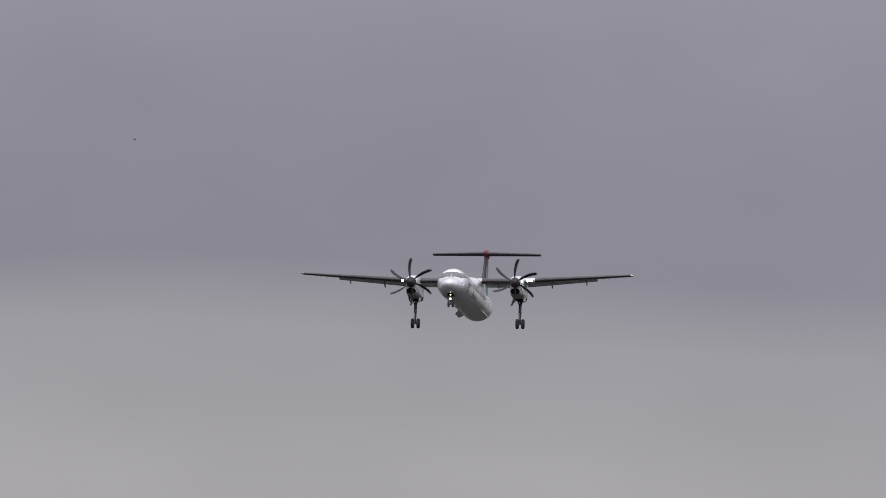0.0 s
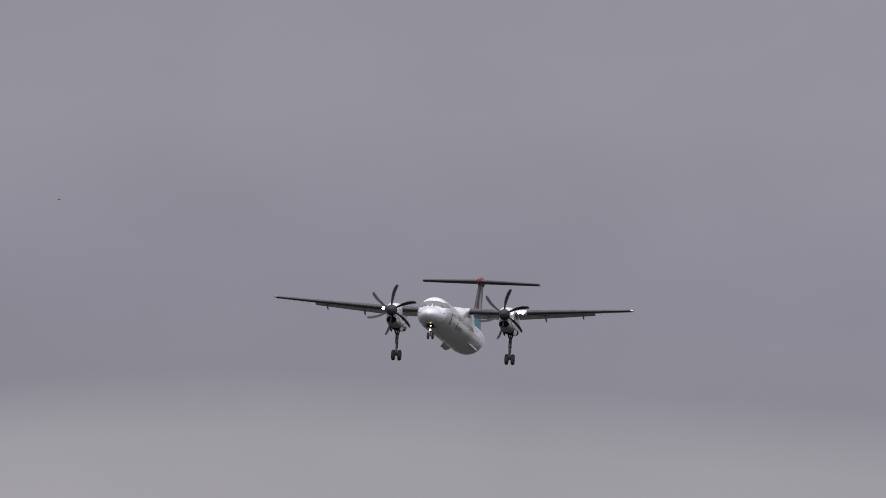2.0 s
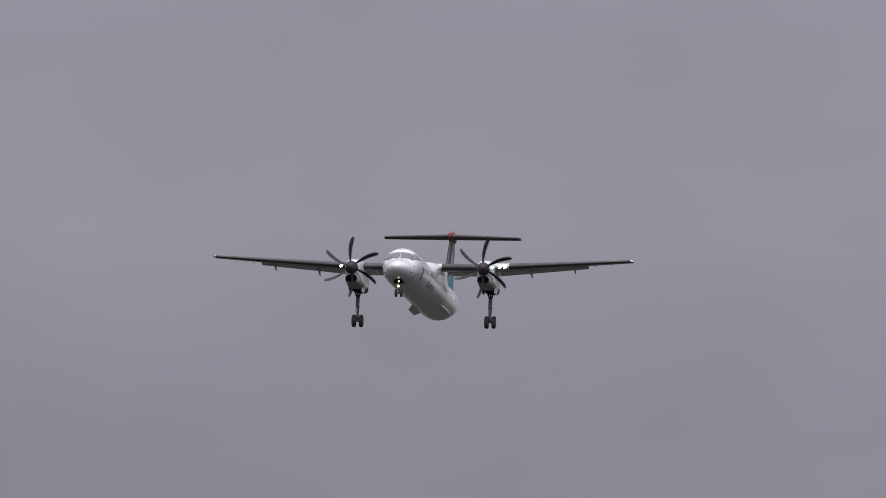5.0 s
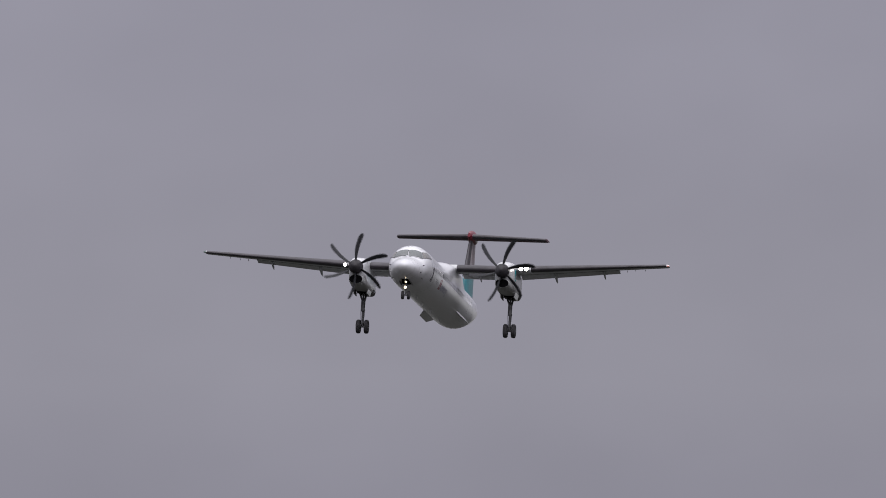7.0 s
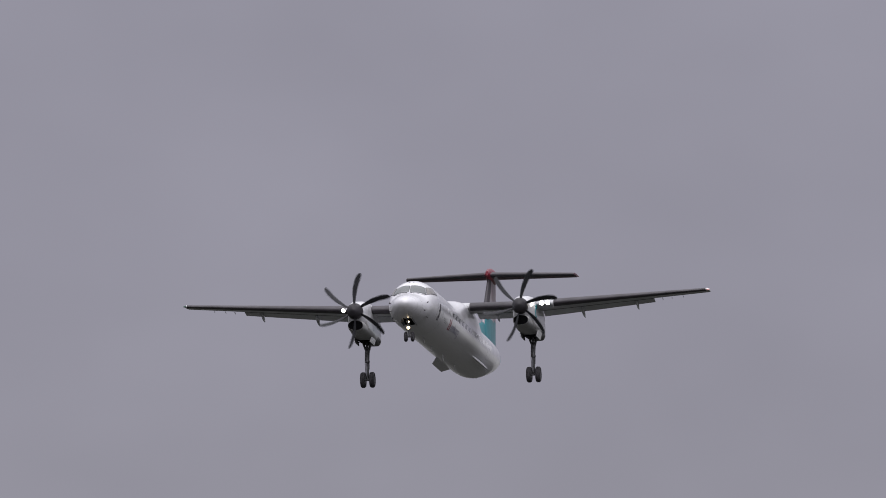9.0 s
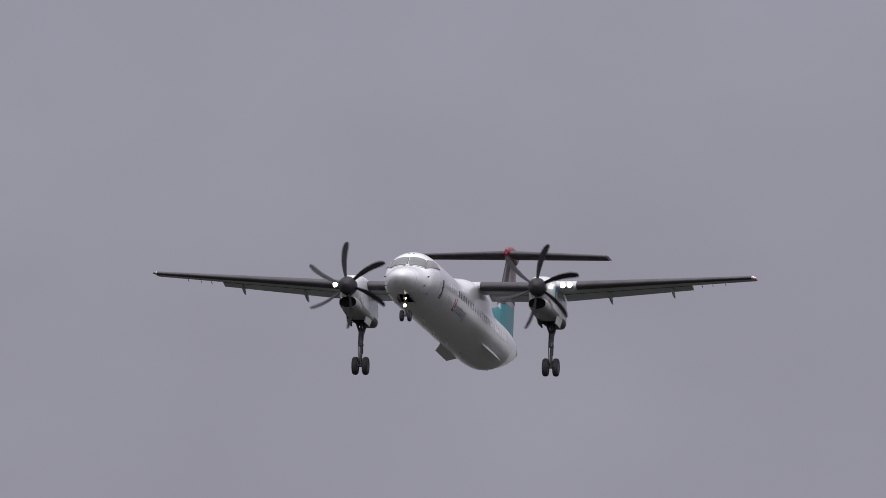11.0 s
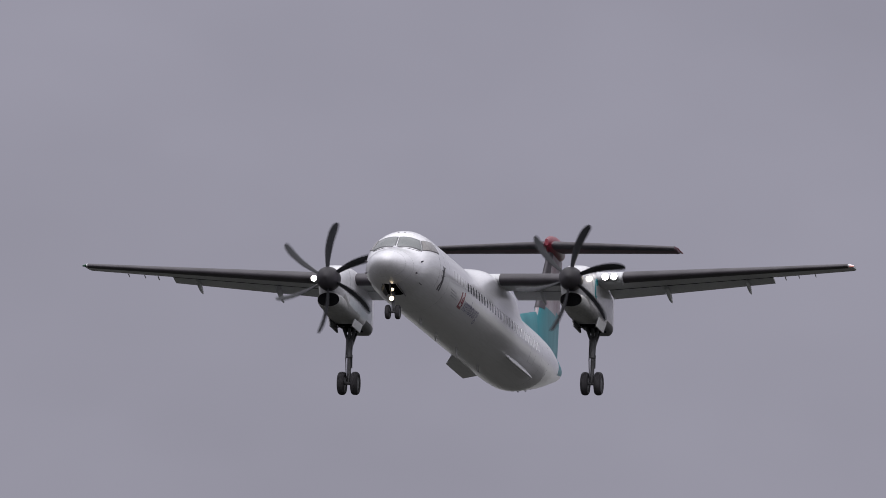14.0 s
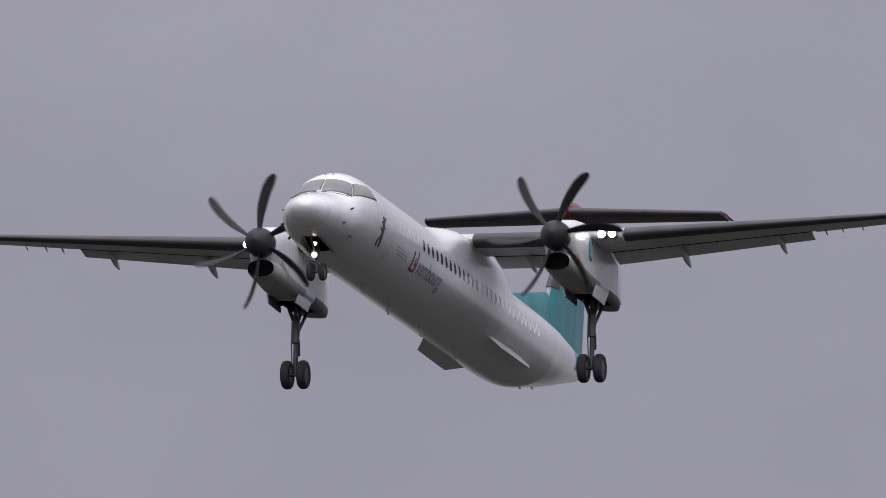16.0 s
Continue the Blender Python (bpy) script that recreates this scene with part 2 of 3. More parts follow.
def fuselage(plane):
    ss = [0, 0.004, 0.015, 0.035, 0.06, 0.1, 0.16, 0.23] + [0.3 + 0.15 * i for i in range(28)] + [4.6 + 0.6 * i for i in range(29)] + [21.6 + 0.27 * i for i in range(40)]
    body = part("fuselage", shell([[hull(s, 360 * i / 72) for i in range(72)] for s in ss]), WHITE, plane, "glossy white fuselage with rounded drooping nose")
    for side in (1, -1):
        part("window_seal", hull_patch([(1.93, side * 0.2), (2.53, side * 0.2), (2.70, side * 37.5), (2.27, side * 52.5)], 0.018, 14, None, True), SEAL, body, "dark grey windshield seal")
        part("windshield", hull_patch([(1.97, side * 1.4), (2.49, side * 1.4), (2.66, side * 36.3), (2.27, side * 50.5)], 0.028, 14, None, True), GLASS, body, "grey reflecting windshield pane")
        part("window_seal", hull_patch([(2.31, side * 51.7), (2.72, side * 37.8), (3.42, side * 48.8), (3.66, side * 69.0)], 0.014, 14, None, True), SEAL, body, "dark grey side window seal")
        part("cockpit_side_window", hull_patch([(2.35, side * 52.6), (2.76, side * 39.0), (3.38, side * 49.8), (3.61, side * 67.8)], 0.022, 14, None, True), SIDE_GLASS, body, "brownish grey reflecting side pane")
        part("wiper", seam([(1.95, side * 6), (2.04, side * 28), (2.20, side * 47)], 0.035), BOOT, body, "black wiper at the windshield foot")
        part("probe", tube(None, hull(1.85, side * 70), hull(1.80, side * 70, 0.10), 0.035, 0.02), INK, body)
        part("probe", tube(None, hull(1.38, side * 106), hull(1.33, side * 106, 0.08), 0.03, 0.02), INK, body)
        part("vane", slab(None, [hull(2.0, side * 125), hull(2.2, side * 127), hull(2.16, side * 127, 0.09), hull(2.08, side * 126, 0.09)], 0.02), INK, body)
        # cabin windows; those clear of the wing have sky reflection painted in as white
        for i in range(32):
            s = 6.1 + i * 0.508
            clear = 8.2 < s < 14.9
            bm = bmesh.new()
            ring = [(0.115 * math.copysign(abs(math.cos(t)) ** 0.7, math.cos(t)), 0.18 * math.copysign(abs(math.sin(t)) ** 0.7, math.sin(t))) for t in [2 * math.pi * j / 16 for j in range(16)]]
            shell([[hull(s + p * f, side * (84.5 - math.degrees(q * f / 1.345)), o) for p, q in ring] for f, o in ((1.0, -0.01), (0.96, 0.005), (0.5, 0.005))], bm)
            pane = part("cabin_window", bm, CABIN_GLASS if clear else SKY_PANE, body, "" if clear else "window painted pale for reflected sky")
            lip = 0.030 if s > 14.9 else 0.010
            rim = [[hull(s + p * f, side * (84.5 - math.degrees(q * f / 1.345)), -0.003 + o * max(0.0, p / 0.115)) for p, q in ring] for f, o in ((1.45, 0.0), (1.30, lip), (1.12, lip), (1.0, 0.004))]
            part("window_frame", shell(rim, caps=False), WHITE, pane)
        # door outlines
        for s0, s1, a0, a1 in ((3.55, 4.35, 52, 122), (20.6, 21.5, 52, 118)):
            line = [(s0, a0 + (a1 - a0) * i / 8) for i in range(9)] + [(s1, a1 - (a1 - a0) * i / 8) for i in range(9)] + [(s0, a0)]
            part("door_seal", seam([(s, side * a) for s, a in line], 0.010, out=0.0), SEAL_LIGHT, body)
        # ventral strake, canted outward
        rings = []
        for s0, h, w in ((17.5, 0.03, 0.015), (17.9, 0.40, 0.075), (19.0, 0.41, 0.095), (20.2, 0.42, 0.095), (21.1, 0.42, 0.08), (22.2, 0.03, 0.015)):
            foot, tip = hull(s0, side * 133, -0.06), hull(s0, side * 133, h)
            up = Vector((-side * 0.68, 0, 0.73))
            rings.append([foot + up * w, foot - up * w, tip - up * 0.014, tip + up * 0.014])
        part("ventral_strake", shell(rings), WHITE, body, "white strake fin under the rear fuselage", smooth=False)
    part("wiper_base", slab(None, [hull(1.86, -4), hull(1.86, 4), hull(1.99, 4), hull(1.99, -4)], 0.09), WHITE, body, "small white wiper housing")
    for a in (-5, 5):
        part("roof_stud", turned(None, [(-0.02, 0.035), (0.006, 0.035), (0.01, 0.015)], Matrix.Translation(hull(2.95, a)), 10), SEAL, body)
    part("radome_seam", seam([(0.62, i * 10) for i in range(37)], 0.008, out=0.0), SEAL_LIGHT, body)
    part("nose_seam", seam([(1.12, i * 10) for i in range(37)], 0.008, out=0.0), SEAL_LIGHT, body)
    for s in (22.7, 24.1, 5.2):
        part("skin_seam", seam([(s, 40 + i * 10) for i in range(29)], 0.010, out=0.0), SEAL_LIGHT, body)
    for s, a, h in ((6.6, 180, 0.22), (9.9, 184, 0.26), (13.2, 180, 0.30), (17.2, 180, 0.22), (24.6, 178, 0.05), (26.2, 180, 0.06), (7.4, 0, 0.26)):
        part("antenna", slab(None, [hull(s, a, -0.03), hull(s + 0.34, a, -0.03), hull(s + 0.36, a, h), hull(s + 0.22, a, h)], 0.035), NACELLE_WHITE, body, "small blade antenna")
    # wing root fairing, swelling out of the cabin roof
    def ease(u):
        u = min(1, max(0, u))
        return u * u * (3 - 2 * u)
    rings = []
    for i in range(31):
        s = 11.3 + i * 0.30
        swell = ease((s - 11.3) / 2.2) * ease((20.3 - s) / 3.6)
        ring = []
        for j in range(49):
            a = -77 + 154 * j / 48
            f = swell * ease((77 - abs(a)) / 26)
            sn, cs = math.sin(radians(a)), math.cos(radians(a))
            goal = Vector((-1.53 * math.copysign(abs(sn) ** 0.55, sn), MID - s, -0.25 + 1.53 * max(0, cs) ** 0.55))
            skin = hull(s, a, -0.004 + 0.008 * ease(swell * 6))
            ring.append(skin.lerp(goal, f))
        rings.append(ring + [Vector((0, MID - s, -0.25))])
    part("wing_fairing", shell(rings), WHITE, body, "white wing root fairing on the cabin roof")
    # tail cone in teal behind the cabin
    ss = [28.2 + 0.25 * i for i in range(16)]
    part("tail_cone_panel", shell([[hull(s, -112 + 224 * i / 40, 0.006) for i in range(41)] + [hull(s, 0, -0.1)] for s in ss]), PALE_TEAL, body, "teal upper tail cone")
    return body


def lettering(body):
    """The name along the left side, with its red mark, and the dark figure behind the cockpit."""
    curve = bpy.data.curves.new("lettering", "FONT")
    curve.body, curve.size, curve.extrude = "xembourg", 0.74, 0.0
    text = new("lettering", curve)
    flat = bpy.data.meshes.new_from_object(text.evaluated_get(bpy.context.evaluated_depsgraph_get()))
    bpy.data.objects.remove(text)
    bm = bmesh.new()
    bm.from_mesh(flat)
    bmesh.ops.triangulate(bm, faces=bm.faces)
    bmesh.ops.subdivide_edges(bm, edges=[e for e in bm.edges if e.calc_length() > 0.12], cuts=2)
    for v in bm.verts:
        v.co = hull(NAME_AT[0] + v.co.x * 0.84, NAME_AT[1] - math.degrees(v.co.y / 1.345), 0.008)
    part("lettering", bm, SLATE, body, "dark grey place name on the fuselage side", smooth=False)
    bm = bmesh.new()
    s, a = NAME_AT
    for s0, s1, a0, a1 in ((-0.72, -0.60, 2, -24), (-0.60, -0.18, 2, -2), (-0.44, -0.37, -7, -17), (-0.26, -0.17, -2, -26), (-0.42, -0.26, -7, -10)):
        hull_patch([(s + s0, a + a0), (s + s1, a + a0), (s + s1, a + a1), (s + s0, a + a1)], 0.010, 8, bm)
    grey = bmesh.new()
    for s0, s1, a0 in ((-2.6, -1.5, -14), (-2.5, -1.3, -10), (-2.3, -1.2, -6)):
        hull_patch([(s + s0, a + a0), (s + s1, a + a0), (s + s1, a + a0 - 1.6), (s + s0, a + a0 - 1.6)], 0.006, 3, grey)
    part("faint_lettering", grey, SEAL_LIGHT, body, "faint grey bars of small lettering")
    part("red_mark", bm, RED, body, "red block mark before the name")
    bm = bmesh.new()
    s, a = 4.14, 103
    for s0, a0, s1, a1, w in ((0, -15, 0.02, 8, 0.17), (0.02, -14, 0.24, -22, 0.09), (0.05, -4, 0.30, -7, 0.08), (-0.02, 6, -0.20, 18, 0.11), (-0.20, 18, -0.10, 26, 0.09),
                              (0.04, 6, 0.16, 26, 0.11), (-0.06, -22, 0.06, -14, 0.14), (-0.04, -8, -0.22, -14, 0.07), (-0.10, 2, -0.26, -4, 0.06)):
        w *= 1.1
        hull_patch([(s + 0.9 * s0 - w / 2, a + 0.8 * a0), (s + 0.9 * s0 + w / 2, a + 0.8 * a0), (s + 0.9 * s1 + w / 2, a + 0.8 * a1), (s + 0.9 * s1 - w / 2, a + 0.8 * a1)], 0.010, 6, bm)
    part("dark_emblem", bm, INK, body, "dark heraldic shape behind the cockpit")


NAME_AT = (8.40, 122.5)


def wing(plane):
    """The high wing in one piece, with boots, flaps, ailerons and their fairings."""
    xs = [-14.2, -14.1, -13.6, -12, -11.1, -9, -7, -5.2, -4.5, -2, 0, 2, 4.5, 5.2, 7, 9, 11.1, 12, 13.6, 14.1, 14.2]
    rings = []
    for x in xs:
        lead, chord, z, thick = wing_at(x)
        if abs(x) > 14.15:
            lead, chord, thick = lead + 0.12, chord * 0.82, thick * 0.5
        rings.append(foil(x, lead, chord, z, thick, 0, 0.76))
    main = part("wing", shell(rings), WING_GREY, plane, "long straight grey wing across the roof")
    for side in (1, -1):
        for x0, x1 in ((1.42, 3.90), (5.95 if side < 0 else 5.0, 14.05)):
            rings = []
            for i in range(9):
                x = x0 + (x1 - x0) * i / 8
                lead, chord, z, thick = wing_at(x)
                rings.append(foil(side * x, lead - 0.012, chord * 1.004, z, thick * 1.06, 0, 0.13, k=10))
            part("boot", shell(rings), BOOT, main, "black rubber strip on the leading edge")
        for x0, x1, name, drop, tilt in ((1.5, 3.92, "flap", 0.02, 15), (5.06, 11.1, "flap", 0.02, 15), (11.16, 14.0, "aileron", 0.0, 2)):
            rings = []
            for i in range(7):
                x = x0 + (x1 - x0) * i / 6
                lead, chord, z, thick = wing_at(x)
                c = chord * (0.34 if name == "flap" else 0.25)
                rings.append(foil(side * x, lead + chord * (0.74 if name == "flap" else 0.755), c, z - drop * chord / 2.2 + (0.05 if name == "aileron" else 0.02), 0.14, 0, 1, 0.01, tilt, 10))
            part(name, shell(rings), FLAP_GREY, main, "lowered grey flap" if name == "flap" else "")
        # solid black strip, the slot's shade put into colour
        for x0, x1 in ((1.5, 3.92), (5.06, 11.1)):
            rings = []
            for i in range(7):
                x = x0 + (x1 - x0) * i / 6
                lead, chord, z, thick = wing_at(x)
                rings.append(foil(side * x, lead, chord, z - 0.012, thick, 0.725, 0.765, k=4))
            part("flap_slot_shade", shell(rings), SHADE_BLACK, main, "black strip painting the shaded slot ahead of the flap")
        for x, size in ((7.2, 1.0), (10.16, 0.85), (2.6, 0.8), (11.6, 0.24), (12.1, 0.2), (12.7, 0.2)):
            lead, chord, z, thick = wing_at(x)
            bm = bmesh.new()
            rings = []
            for i in range(13):
                f = i / 12
                r = 0.085 * size * math.sin(math.pi * (0.06 + 0.88 * f)) ** 0.7
                s = lead + chord * 0.59 + f * 1.50 * size
                zz = z - 0.12 * chord / 2.4 - 0.09 * size - 0.40 * size * max(0, f - 0.30) ** 1.1
                rings.append([Vector((side * x + r * 0.8 * math.cos(a), MID - s, zz + r * 2.1 * math.sin(a))) for a in [2 * math.pi * j / 12 for j in range(12)]])
            part("flap_fairing", shell(rings, bm), WING_GREY, main, "pointed hinge fairing under the wing")
        # red and white wing tip light
        lead, chord, z, thick = wing_at(14.1)
        part("wing_tip_light", tube(None, (side * 14.1, MID - lead - 0.05, z), (side * 14.24, MID - lead - 0.12, z), 0.05, 0.03), PORT_LIGHT if side < 0 else STARBOARD_LENS, main, "glowing red tip light" if side < 0 else "dark green tip lens")
    return main


# s, top, bottom, half width
COWL = [(11.95, 1.06, 0.32, 0.38), (12.2, 1.18, 0.20, 0.46), (12.6, 1.30, -0.08, 0.52), (13.1, 1.38, -0.35, 0.56), (14.2, 1.42, -0.40, 0.58), (15.4, 1.42, -0.42, 0.58),
        (16.8, 1.35, -0.43, 0.56), (17.7, 1.22, -0.42, 0.47), (18.5, 1.08, -0.33, 0.26), (19.05, 0.98, -0.21, 0.06)]


def cowl(s, t, side, out=0.0):
    top, low, wide = (hermite([r[0] for r in COWL], [r[i] for r in COWL], s) for i in (1, 2, 3))
    c, q = math.cos(t), math.sin(t)
    e = 2 / (2.4 + 2.6 * min(1, max(0, (s - 12.0) / 2.0)))
    return Vector((side * 4.46 + (wide + out) * math.copysign(abs(c) ** e, c), MID - s, (top + low) / 2 + ((top - low) / 2 + out) * math.copysign(abs(q) ** e, q)))


def nacelle(plane, side):
    ss = [11.95 + 0.095 * i for i in range(10)] + [12.9 + 0.4 * i for i in range(13)] + [18.1 + 0.15 * i for i in range(7)]
    turn = [2 * math.pi * i / 40 for i in range(40)]
    pod = part("nacelle", shell([[cowl(s, t, side) for t in turn] for s in ss]), NACELLE_WHITE, plane, "white slab-sided engine nacelle")
    # grey belly panels, the rear one darker
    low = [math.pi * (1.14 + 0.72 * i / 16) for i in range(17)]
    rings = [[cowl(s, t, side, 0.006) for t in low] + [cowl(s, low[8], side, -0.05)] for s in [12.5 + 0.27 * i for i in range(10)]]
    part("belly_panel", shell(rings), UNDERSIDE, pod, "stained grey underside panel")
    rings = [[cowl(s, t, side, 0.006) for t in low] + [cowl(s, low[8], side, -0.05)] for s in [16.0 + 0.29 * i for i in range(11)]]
    part("belly_panel", shell(rings), DARK_GREY, pod, "dark grey underside panel")
    # panel breaks on the flanks
    for d in (1, -1):
        for s0 in (13.0, 14.4, 16.9):
            line = bmesh.new()
            for i in range(6):
                t0, t1 = (radians(90 - d * (90 - a)) for a in (40 - 13 * i, 27 - 13 * i))
                tube(line, cowl(s0, t0, side, 0.0), cowl(s0, t1, side, 0.0), 0.006, k=5)
            part("panel_seam", line, SEAL_LIGHT, pod)
    # chin intake: a lip, and a flush black plate painting the throat's shade
    def oval(s, w, h, z):
        return [Vector((side * 4.46 + w * math.cos(t), MID - s, z + h * math.copysign(abs(math.sin(t)) ** 0.8, math.sin(t)))) for t in turn]
    part("intake_lip", shell([oval(13.3, 0.50, 0.30, -0.10), oval(12.4, 0.47, 0.32, -0.06), oval(12.0, 0.43, 0.29, -0.06), oval(11.88, 0.40, 0.26, -0.06), oval(11.90, 0.375, 0.235, -0.06), oval(12.05, 0.35, 0.21, -0.06)], caps=False), UNDERSIDE, pod, "grey chin intake lip")
    part("intake_shade", shell([oval(11.872, 0.392, 0.252, -0.06), oval(12.02, 0.36, 0.22, -0.06)]), SHADE_BLACK, pod, "black plate painting the shaded intake opening")
    # landing lights in the leading edge beside the pod
    lead, chord, z, thick = wing_at(5.3)
    if side < 0:
        block = [foil(side * x, lead - 0.02, chord * 1.005, z, thick * 1.08, 0, 0.16, k=10) for x in (4.9, 5.93)]
        part("light_housing", shell(block), WING_GREY, pod, "grey leading-edge housing of the landing lights")
    lamps = [(5.36, lead - 0.10, 1.05, 0.12), (5.68, lead - 0.10, 1.06, 0.12), (4.74, 13.05, 1.00, 0.08)] if side < 0 else [(5.38, lead - 0.10, 0.99, 0.105)]
    for x, y, zz, r in lamps:
        lamp = part("lamp_bezel", turned(None, [(-0.12, r * 1.2), (0.12, r * 1.15), (0.12, r * 1.02), (-0.05, r)], Matrix.Translation((side * x, MID - y - 0.02, zz)) @ pose(0, 0, 0, -90)), METAL, pod, "round metal lamp rim")
        part("lamp_lens", turned(None, [(-0.02, r * 1.01), (0.06, r * 1.01), (0.075, r * 0.7), (0.08, r * 0.2)], Matrix.Translation((side * x, MID - y - 0.02, zz)) @ pose(0, 0, 0, -90)), LANDING if x > 5 else SMALL_LANDING, pod, "glowing landing light")
    if side < 0:
        curl = bmesh.new()
        ring = [(13.62 + 0.16 * math.cos(t), 0.62 + 0.34 * math.sin(t)) for t in [0.4 + 0.5 * i for i in range(11)]]
        for (sa, za), (sb, zb) in zip(ring, ring[1:]):
            tube(curl, (-4.46 - 0.575, MID - sa, za), (-4.46 - 0.575, MID - sb, zb), 0.035, k=5)
        part("teal_emblem", curl, TEAL, pod, "teal curl mark on the nacelle side")
    return pod


def main_gear(plane, side):
    x, y = side * 4.5, MID - 16.12
    leg = bmesh.new()
    tube(leg, (x, y + 0.24, -0.2), (x, y + 0.08, -0.95), 0.06)
    turned(leg, [(0.0, 0.06), (0.10, 0.125), (0.30, 0.125), (0.62, 0.105), (0.66, 0.125), (0.74, 0.125), (0.76, 0.09)], Matrix.Translation((x, y + 0.10, -0.78)) @ pose(0, 0, 0, 175), 18)
    gear = part("main_gear_leg", leg, STRUT, plane, "dark steel main landing gear leg")
    part("oleo", tube(None, (x, y + 0.02, -1.4), (x, y, -2.44), 0.075), STRUT, gear, "sliding strut tube")
    for d in (1, -1):
        part("brace", tube(None, (x + d * 0.29, y + 0.22, -0.25), (x + d * 0.05, y + 0.09, -0.92), 0.055, 0.06), STRUT, gear)
    part("drag_brace", tube(None, (x, y - 1.25, -0.30), (x, y + 0.02, -1.30), 0.05), STRUT, gear)
    part("torque_link", slab(None, [(x - 0.09, y - 0.08, -1.45), (x + 0.09, y - 0.08, -1.45), (x + 0.05, y - 0.30, -1.85), (x - 0.05, y - 0.30, -1.85)], 0.05), STRUT, gear)
    part("hose", tube(tube(None, (x + 0.11, y + 0.10, -0.9), (x + 0.13, y + 0.03, -1.6), 0.02, k=6), (x + 0.13, y + 0.03, -1.6), (x + 0.09, y + 0.02, -2.36), 0.02, k=6), BOOT, gear, "black brake hose")
    part("axle", tube(None, (x - 0.30, y, -2.46), (x + 0.30, y, -2.46), 0.06), STRUT, gear)
    for d in (1, -1):
        wheel(gear, (x + d * 0.245, y, -2.46), 0.425, 0.27)
        # gear bay doors hang open on both sides of the bay, painted outside and dark inside
        p = [(x + d * 0.50, MID - 14.5, -0.28), (x + d * 0.50, MID - 15.9, -0.28), (x + d * 0.42, MID - 15.75, -0.66), (x + d * 0.42, MID - 14.45, -0.62)]
        door = part("gear_door", slab(None, p, 0.03), NACELLE_WHITE, gear, "hanging white gear bay door", smooth=False)
        q = [(u - d * 0.03, v, w) for u, v, w in p]
        part("door_lining", slab(None, q, 0.026), DARK_GREY, door, "dark grey inner side of the door", smooth=False)
        part("door_strut", tube(None, (x + d * 0.44, MID - 15.2, -0.55), (x + d * 0.12, MID - 15.6, -0.45), 0.025, k=8), STRUT, door)
    # shallow black box under the closed pod, painted shade for the bay
    part("gear_bay_shade", shell([[Vector((x + a * 0.34, y + b, z)) for a, b in ((-1, 0.9), (1, 0.9), (0.9, -0.8), (-0.9, -0.8))] for z in (-0.455, -0.40)]), SHADE_BLACK, gear, "black box painting the shade of the gear bay", smooth=False)
    return gear


def wheel(gear, at, r, w):
    m = Matrix.Translation(at) @ pose(0, 0, 0, 0, 90)
    h = w / 2
    tyre = part("tyre", turned(None, [(-h * 0.7, r * 0.55), (-h * 0.98, r * 0.72), (-h * 0.92, r * 0.88), (-h * 0.6, r * 0.975), (-h * 0.3, r), (h * 0.3, r), (h * 0.6, r * 0.975), (h * 0.92, r * 0.88), (h * 0.98, r * 0.72), (h * 0.7, r * 0.55)], m, 32), TYRE, gear, "black rubber tyre")
    part("rim", turned(None, [(-h * 0.80, r * 0.20), (-h * 0.72, r * 0.54), (h * 0.72, r * 0.54), (h * 0.80, r * 0.20)], m, 24), RIM, gear, "grey wheel rim")
    return tyre


def nose_gear(plane):
    y = MID - 1.85
    gear = part("nose_gear_leg", tube(None, (0, y - 0.05, -1.2), (0, y, -2.12), 0.07, 0.055), STRUT, plane, "dark steel nose landing gear leg")
    part("drag_brace", tube(None, (0, y + 0.75, -1.25), (0, y + 0.02, -1.78), 0.035), STRUT, gear)
    part("axle", tube(None, (-0.22, y, -2.14), (0.22, y, -2.14), 0.04), STRUT, gear)
    for d in (1, -1):
        wheel(gear, (d * 0.18, y, -2.14), 0.26, 0.165)
        p = [(d * 0.26, y + 0.70, -1.24), (d * 0.26, y - 0.50, -1.34), (d * 0.36, y - 0.45, -1.50), (d * 0.36, y + 0.45, -1.40)]
        part("gear_door", slab(None, p, 0.04), DARK_GREY, gear, "hanging nose gear door")
    # black patch on the unbroken skin paints the shade inside the bay
    rings = [[hull(1.15 + 0.12 * i, 180 + a, o) for o, a in ((0.006, -14), (0.006, -7), (0.006, 0), (0.006, 7), (0.006, 14), (-0.06, 0))] for i in range(11)]
    part("gear_bay_shade", shell(rings), SHADE_BLACK, gear, "black patch painting the shade of the nose gear bay", smooth=False)
    for z, r in ((-1.36, 0.07), (-1.70, 0.08)):
        m = Matrix.Translation((0, y + 0.26, z)) @ pose(0, 0, 0, -90)
        part("lamp_bracket", tube(None, (0, y + 0.02, z - 0.05), (0, y + 0.22, z), 0.03), STRUT, gear)
        part("lamp_bezel", turned(None, [(-0.10, r * 0.6), (0, r * 1.3), (0.05, r * 1.25), (0.03, r * 0.95)], m), STRUT, gear, "round lamp housing")
        part("lamp_lens", turned(None, [(0.0, r), (0.05, r), (0.08, r * 0.7), (0.09, r * 0.2)], m), TAXI, gear, "glowing warm taxi light")
    return gear


